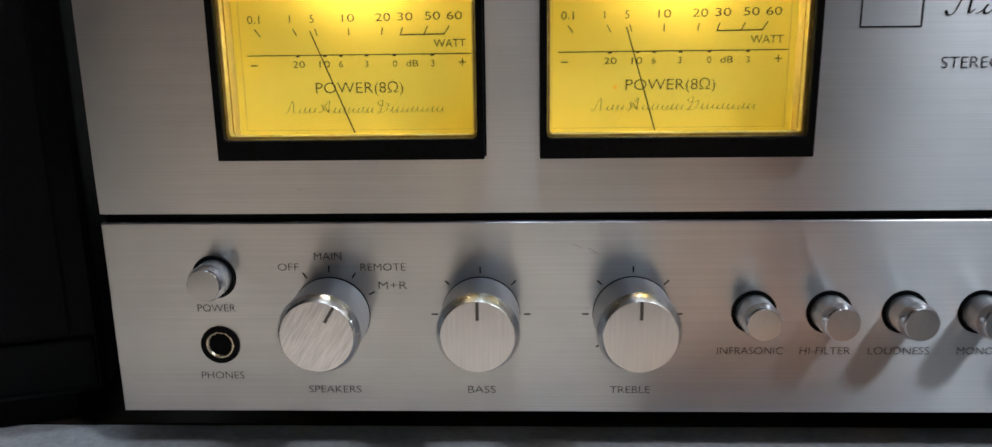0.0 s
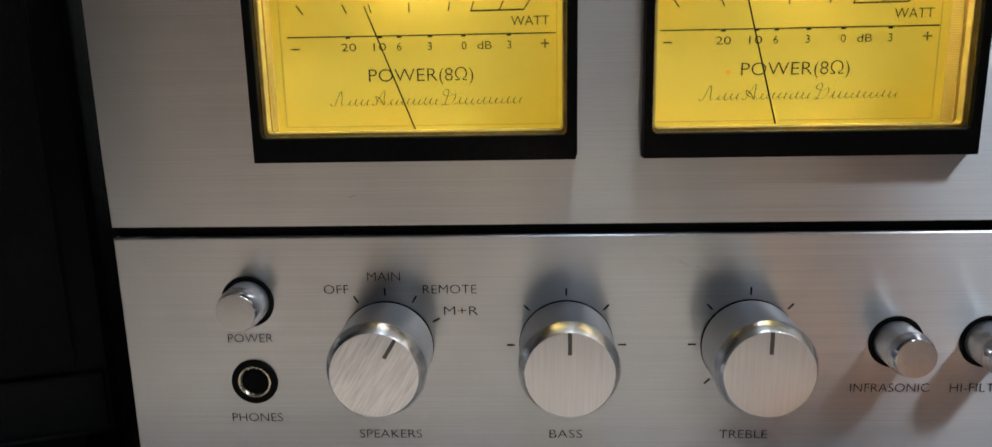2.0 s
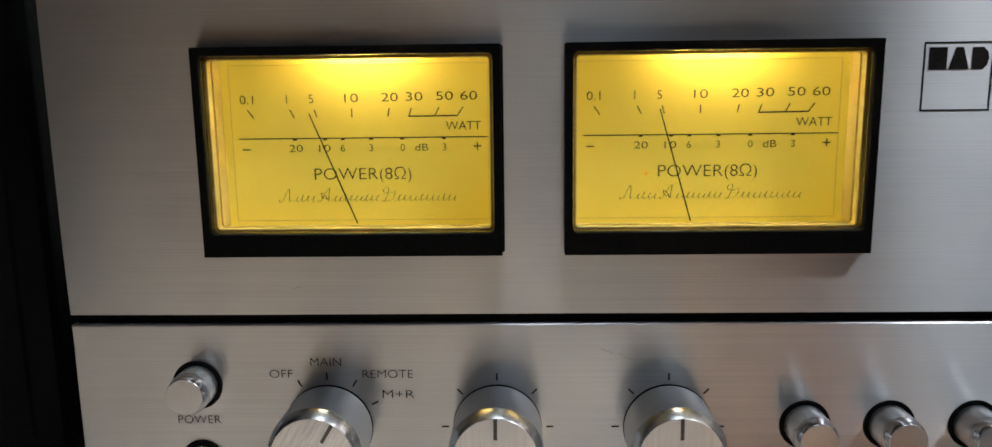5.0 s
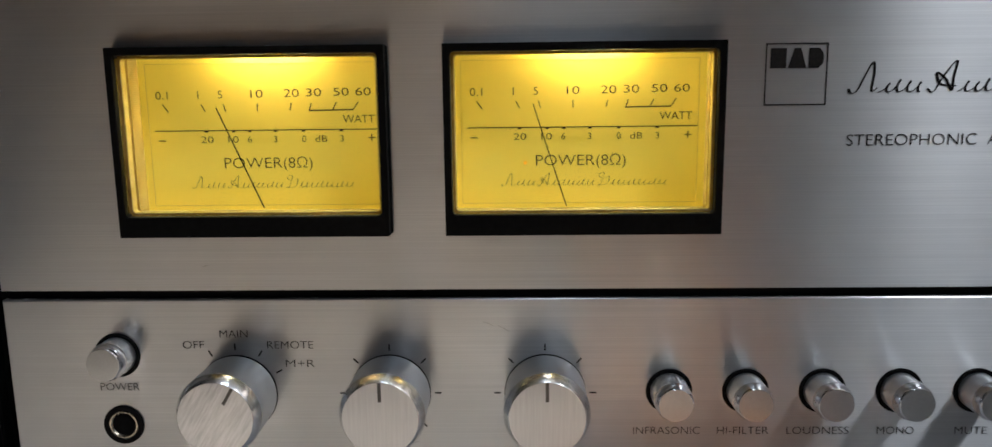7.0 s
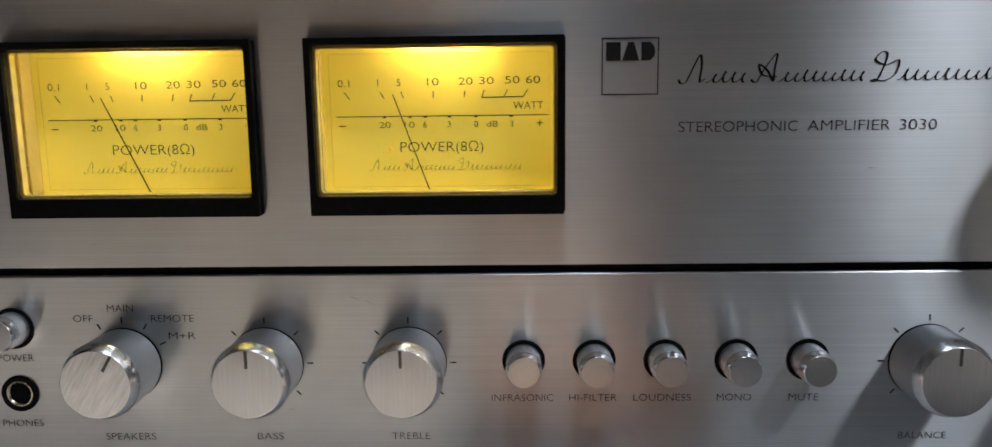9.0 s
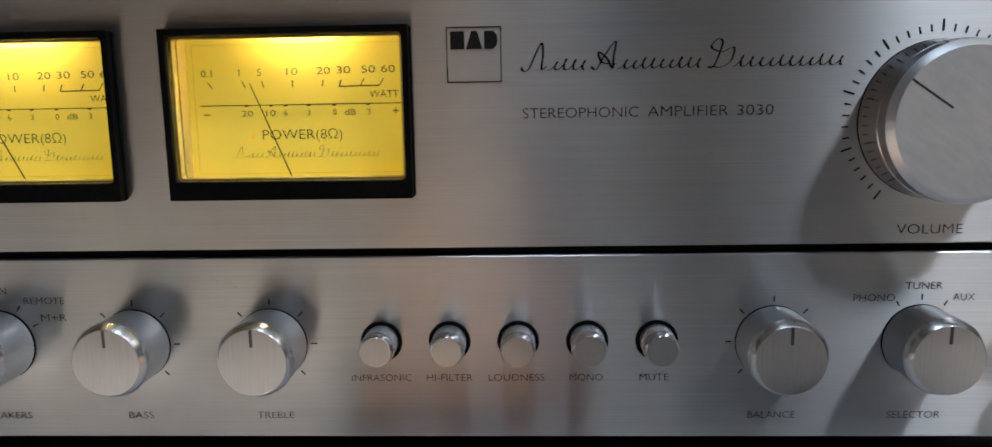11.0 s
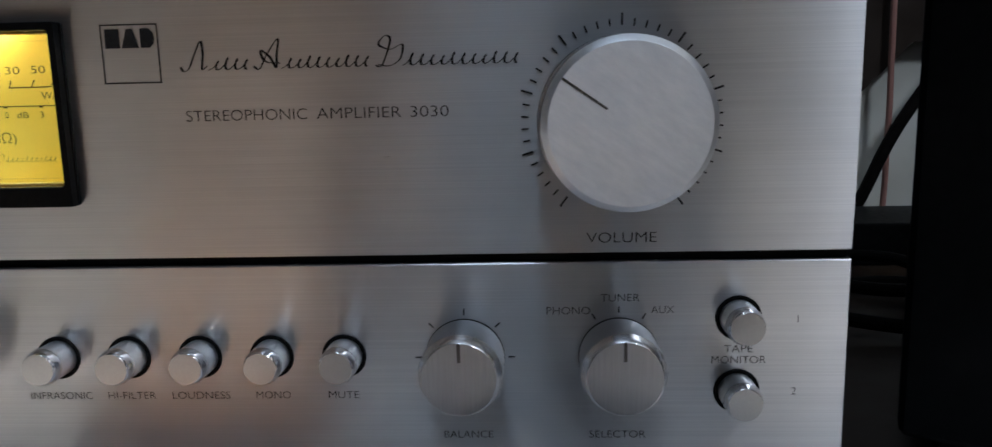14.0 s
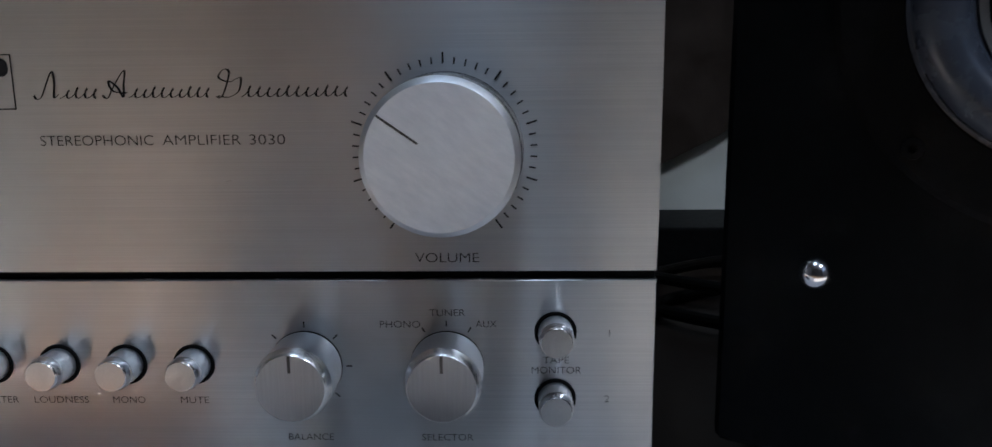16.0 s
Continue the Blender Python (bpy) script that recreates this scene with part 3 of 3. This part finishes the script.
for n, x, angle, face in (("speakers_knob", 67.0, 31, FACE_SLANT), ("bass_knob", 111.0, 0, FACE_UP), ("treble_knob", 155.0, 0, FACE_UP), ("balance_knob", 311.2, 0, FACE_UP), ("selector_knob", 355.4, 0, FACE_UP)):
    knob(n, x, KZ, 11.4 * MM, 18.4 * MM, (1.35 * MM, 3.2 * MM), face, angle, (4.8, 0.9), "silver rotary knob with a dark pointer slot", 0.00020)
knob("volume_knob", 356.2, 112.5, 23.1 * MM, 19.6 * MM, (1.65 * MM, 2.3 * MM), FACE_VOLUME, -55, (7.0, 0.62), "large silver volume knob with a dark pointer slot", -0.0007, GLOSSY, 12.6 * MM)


def tick(x, z, angle, r0, r1, width=0.42):
    s, c = math.sin(radians(angle)), math.cos(radians(angle))
    part("tick", bar((x + s * r0) * MM, (z + c * r0) * MM, (x + s * r1) * MM, (z + c * r1) * MM, width * MM, Y_INK), INK, upper if z > 80 else lower)


for x in (111.0, 155.0, 311.2):
    for a in (-135, -90, -45, 0, 45, 90, 135):
        tick(x, KZ, a, 12.6, 14.5)
for a in (-31, 0, 31, 62):
    tick(67.0, KZ, a, 12.9, 14.9)
for a in (-31, 0, 31):
    tick(355.4, KZ, a, 12.9, 14.7)
for k in range(-20, 21):
    big = k % 5 == 0
    tick(356.0, 112.5, 7.2 * k, 25.4, 28.7 if big else 27.4, 0.54 if big else 0.46)

for body, x0, x1, z in (("OFF", 52.1, 58.2, 60.1), ("MAIN", 62.9, 70.9, 63.3), ("REMOTE", 76.3, 89.4, 60.0), ("M+R", 81.3, 89.6, 54.5), ("POWER", 27.2, 38.5, 47.6), ("PHONES", 26.4, 39.3, 26.3),
                        ("SPEAKERS", 58.8, 74.6, 21.8), ("BASS", 106.8, 115.0, 21.8), ("TREBLE", 149.0, 160.8, 21.8), ("INFRASONIC", 180.1, 199.0, 34.2), ("HI-FILTER", 203.9, 218.4, 34.2),
                        ("LOUDNESS", 223.5, 241.0, 34.2), ("MONO", 248.9, 259.2, 34.2), ("MUTE", 270.6, 279.6, 34.2), ("BALANCE", 304.4, 318.8, 21.8), ("SELECTOR", 347.0, 363.2, 21.8),
                        ("PHONO", 334.9, 347.3, 59.2), ("TUNER", 350.3, 361.2, 62.9), ("AUX", 364.5, 370.9, 59.3), ("TAPE", 385.2, 393.2, 47.6), ("MONITOR", 381.7, 397.0, 44.3), ("1", 405.2, 405.9, 56.3), ("2", 404.2, 406.0, 34.9)):
    lettering(body, x0 * MM, x1 * MM, z * MM, 2.35 * MM, Y_INK, INK, lower)
lettering("VOLUME", 346.4 * MM, 365.8 * MM, 80.3 * MM, 3.1 * MM, Y_INK, INK, upper)
lettering("STEREOPHONIC", 235.2 * MM, 269.3 * MM, 116.4 * MM, 3.2 * MM, Y_INK, INK, upper)
lettering("AMPLIFIER", 272.1 * MM, 295.6 * MM, 116.4 * MM, 3.2 * MM, Y_INK, INK, upper)
lettering("3030", 298.2 * MM, 308.8 * MM, 116.4 * MM, 3.2 * MM, Y_INK, INK, upper)
# a few fine scratches in the metal
for k, (x, z, a, r) in enumerate(((93.8, 85.2, 1.1, 0.45), (60.5, 83.0, 0.2, 0.9), (139.0, 66.0, -0.4, 1.6), (143.5, 64.6, -0.5, 1.8), (291.0, 104.0, 0.1, 1.1), (118.0, 30.5, 0.3, 0.8))):
    part("scratch", bar((x - r * math.cos(a)) * MM, (z - r * math.sin(a)) * MM, (x + r * math.cos(a)) * MM, (z + r * math.sin(a)) * MM, 0.07 * MM, -0.13 * MM), POLISHED if k else TURNED, upper if z > 75 else lower)
flourish(234.8 * MM, 327.8 * MM, 128.8 * MM, 2.9 * MM, 8.0 * MM, Y_INK, 0.58 * MM, INK, upper, "black pen-flourish maker's mark")

# maker's badge: a square outline with three dark blocks along its top
bm = bmesh.new()
for x0, z0, x1, z1 in ((212.9, 141.6, 229.1, 141.6), (212.9, 125.8, 229.1, 125.8), (213.05, 125.65, 213.05, 141.75), (228.95, 125.65, 228.95, 141.75)):
    bar(x0 * MM, z0 * MM, x1 * MM, z1 * MM, 0.34 * MM, Y_INK, bm)
part("badge_outline", bm, INK, upper)
for x0, x1, cut in ((214.1, 218.3, 0.0), (218.7, 223.6, 1.6), (224.1, 228.1, 0.0)):
    bm = bmesh.new()
    zt, zb = 140.5, 135.3
    ring = [(x0, zb), (x1, zb), (x1 - cut, zt), (x0 + cut, zt)]
    if x0 > 224:
        ring = [(x0, zb), (x1 - 1.4, zb), (x1 - 0.3, zb + 1.1), (x1, (zb + zt) / 2), (x1 - 0.3, zt - 1.1), (x1 - 1.4, zt), (x0, zt)]
    f = bm.faces.new([bm.verts.new((x * MM, Y_INK, z * MM)) for x, z in ring])
    part("badge_block", bm, INK, upper)


def push_button(x, z, length=10.8):
    b = group_at("push_button", pose(x * MM, 0, z * MM), amp)
    b["label"] = "small round silver push button in a black collar"
    part("collar", lathe([(6.55 * MM, -0.02 * MM), (6.45 * MM, -0.45 * MM), (5.85 * MM, -0.5 * MM), (5.75 * MM, -0.1 * MM), (0, -0.1 * MM)], 40), BLACK, b, "black collar", True)
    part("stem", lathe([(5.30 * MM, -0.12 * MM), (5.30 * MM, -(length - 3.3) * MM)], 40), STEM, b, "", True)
    part("rim", lathe([(5.30 * MM, -(length - 3.3) * MM), (5.38 * MM, -(length - 3.1) * MM), (5.32 * MM, -(length - 2.0) * MM), (4.70 * MM, -(length - 0.1) * MM), (4.60 * MM, -length * MM)], 40), CHROME, b, "polished rim", True)
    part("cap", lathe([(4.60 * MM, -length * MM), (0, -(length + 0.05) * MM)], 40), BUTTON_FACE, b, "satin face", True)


push_button(33.0, 57.0, 8.6)
for k in range(5):
    push_button(190.0 + 21.45 * k, 46.0)
push_button(389.0, 56.6)
push_button(389.0, 34.9)

jack = group_at("headphone_socket", pose(33.0 * MM, 0, 36.0 * MM), amp)
jack["label"] = "headphone socket with a black collar and metal sleeve"
part("collar", lathe([(5.85 * MM, -0.02 * MM), (5.75 * MM, -0.6 * MM), (5.4 * MM, -0.8 * MM), (4.3 * MM, -0.7 * MM), (4.1 * MM, -0.05 * MM)], 44), BLACK, jack, "", True)
part("sleeve", lathe([(4.15 * MM, -0.06 * MM), (4.1 * MM, -0.55 * MM), (3.7 * MM, -0.6 * MM), (3.3 * MM, -0.2 * MM), (3.25 * MM, -0.08 * MM)], 44), NICKEL, jack, "nickel sleeve", True)
part("hole", lathe([(3.3 * MM, -0.09 * MM), (0, -0.05 * MM)], 30), GAP, jack, "dark opening", True)

# ---- loudspeakers ----
TOE = 19.0
SW, SH, SD = 0.196, 0.305, 0.24


def loudspeaker(m, left, label):
    s = tagged(group_at("loudspeaker", m), label, "loudspeaker", "pair of loudspeakers")
    x0, x1 = (-SW, 0.0) if left else (0.0, SW)
    part("cabinet", box(x0, x1, 0.0, SD, 0.012, SH, 0.005, segments=3), VINYL, s, "black vinyl cabinet", True)
    part("plinth", box(x0 + 0.012, x1 - 0.012, 0.010, SD - 0.01, 0.0, 0.013, 0.001), BLACK, s)
    return s, (x0 + x1) / 2


sp, cx = loudspeaker(pose(-0.0125, 0.018, 0, 0, 0, TOE), True, "black loudspeaker with a cloth grille, turned inwards beside the amplifier")
part("grille", box(-SW + 0.009, -0.009, -0.0035, 0.002, 0.034, SH - 0.012, 0.0015), CLOTH, sp, "black cloth grille")
part("lower_board", box(-SW + 0.003, -0.003, -0.002, 0.001, 0.016, 0.032, 0.0008), VINYL, sp)

sp, cx = loudspeaker(pose(0.4425, 0.018, 0, 0, 0, -28.0), False, "black loudspeaker with a bare woofer and chrome studs beside the amplifier")
WX, WZ = 0.0935, 0.1540
part("basket_ring", lathe([(0.064, 0.0), (0.064, -0.0010), (0.062, -0.0022), (0.046, -0.0026), (0.044, 0.001)], 80, centre=(WX, 0, WZ)), BLACK, sp, "black driver ring", True)
part("surround", lathe([(0.0455, -0.0008)] + [(0.0370 + 0.0074 * math.cos(a * math.pi / 14), -0.0010 - 0.0076 * math.sin(a * math.pi / 14)) for a in range(15)] + [(0.0280, 0.0006), (0.0270, 0.0008)], 96, centre=(WX, -0.001, WZ)), RUBBER, sp, "half-round rubber surround", True)
part("cone", lathe([(0.0282, -0.0008), (0.022, 0.004), (0.012, 0.011), (0.011, 0.0105)], 80, centre=(WX, -0.001, WZ)), CONE, sp, "grey paper cone", True)
part("dust_cap", lathe([(0.0118, 0.0108), (0.009, 0.0075), (0.0045, 0.0060), (0, 0.0056)], 60, centre=(WX, -0.001, WZ)), RUBBER, sp, "domed dust cap", True)
for u, z in ((0.0300, 0.0757), (SW - 0.0300, 0.0757)):
    prof = [(0.0030, 0.0002), (0.0030, -0.004), (0.0046, -0.0052)] + [(0.0050 * math.cos(a), -0.0065 - 0.0048 * math.sin(a)) for a in (radians(15 * k) for k in range(0, 6))] + [(0, -0.0112)]
    part("stud", lathe(prof, 36, centre=(u, 0, z)), CHROME, sp, "domed chrome grille stud", True)
for ang in (45, 135, 225, 315):
    part("screw", lathe([(0.0032, -0.0020), (0.0030, -0.0034), (0.0012, -0.0036), (0.0010, -0.0024), (0, -0.0024)], 18, centre=(WX + 0.0575 * math.cos(radians(ang)), 0, WZ + 0.0575 * math.sin(radians(ang)))), BLACK, sp, "black recessed screw", True)

# ---- unseen blocks added on the cabinet top for the orange and dark tones mirrored in the metal ----
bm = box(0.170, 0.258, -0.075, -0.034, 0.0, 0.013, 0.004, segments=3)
case = tagged(part("orange_mirror_block", bm, ORANGE_BLOCK, smooth=True), "unseen orange-brown block added in front of the amplifier for its reflection", "case")
remote = tagged(group_at("dark_mirror_block", pose(0.336, -0.064, 0.0)), "unseen dark block added in front of the amplifier to darken its reflection", "remote control")
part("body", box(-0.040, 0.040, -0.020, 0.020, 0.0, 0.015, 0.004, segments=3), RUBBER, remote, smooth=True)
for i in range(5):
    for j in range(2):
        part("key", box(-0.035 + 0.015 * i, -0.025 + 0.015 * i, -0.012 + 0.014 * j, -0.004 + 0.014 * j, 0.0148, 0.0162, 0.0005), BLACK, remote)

# ---- cables behind the amplifier ----
red = part("cable", tube(smooth_line([(0.5895, 0.388, 0.002), (0.5910, 0.388, 0.042), (0.5908, 0.388, 0.070), (0.5912, 0.388, 0.098), (0.5905, 0.388, 0.139), (0.5890, 0.388, 0.25)]), 0.0022), RED_WIRE, smooth=True)
tagged(red, "thin red loudspeaker wire hanging behind the amplifier", "cable")
blk = part("cable", tube(smooth_line([(0.556, 0.381, 0.0045), (0.572, 0.381, 0.034), (0.589, 0.381, 0.073), (0.609, 0.381, 0.107), (0.653, 0.381, 0.172), (0.690, 0.381, 0.26)]), 0.0045), BLACK_WIRE, smooth=True)
tagged(blk, "thick black cable rising behind the amplifier", "cable")
for cy, rr, zz in ((0.19, 0.040, 0.0), (0.235, 0.036, 0.006)):
    pts = [(0.505 + rr * 1.3 * math.cos(a), cy + rr * math.sin(a), zz + 0.006 + 0.003 * math.sin(2 * a)) for a in (2 * math.pi * k / 36 for k in range(34))]
    tagged(part("cable", tube(pts, 0.0035), BLACK_WIRE, smooth=True), "black cable lying coiled on the shelf", "cable", "coiled cables")

# ---- added ceiling light and side window, both unseen ----
# casing added round the overhead fill; no such lamp is in view
fixture = tagged(group_at("added_ceiling_light", pose(0.25, -0.45, CZ)), "unseen ceiling light, a pale casing added round the overhead fill", "ceiling light")
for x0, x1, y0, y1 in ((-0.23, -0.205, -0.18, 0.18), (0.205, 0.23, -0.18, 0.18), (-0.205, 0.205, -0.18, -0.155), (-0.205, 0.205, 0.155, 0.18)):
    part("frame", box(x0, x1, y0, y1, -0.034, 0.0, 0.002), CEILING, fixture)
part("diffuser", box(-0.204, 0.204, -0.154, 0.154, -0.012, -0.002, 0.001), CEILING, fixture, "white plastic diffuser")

# unseen window; sill and rail shape the sun patches mirrored in the panel
win = tagged(group_at("window", pose(1.9, -1.2425, 1.44)), "unseen side window added for the sun, its broad rail splitting the patch", "window", kind="structure")
for y0, y1, z0, z1 in ((-1.2075, -1.18, -0.40, 0.30), (1.19, 1.2075, -0.40, 0.30), (-1.18, 1.19, -0.40, -0.38), (-1.18, 1.19, 0.28, 0.30)):
    part("window_frame", box(0.01, 0.07, y0, y1, z0, z1, 0.004), ROOM, win)
part("sun_split_rail", box(0.012, 0.068, -1.18, 1.19, -0.142, -0.026, 0.004), ROOM, win)
pane = part("pane", box(0.035, 0.041, -1.182, 1.192, -0.382, 0.282), CLEAR, win, "clear glass pane")
pane.visible_shadow = False
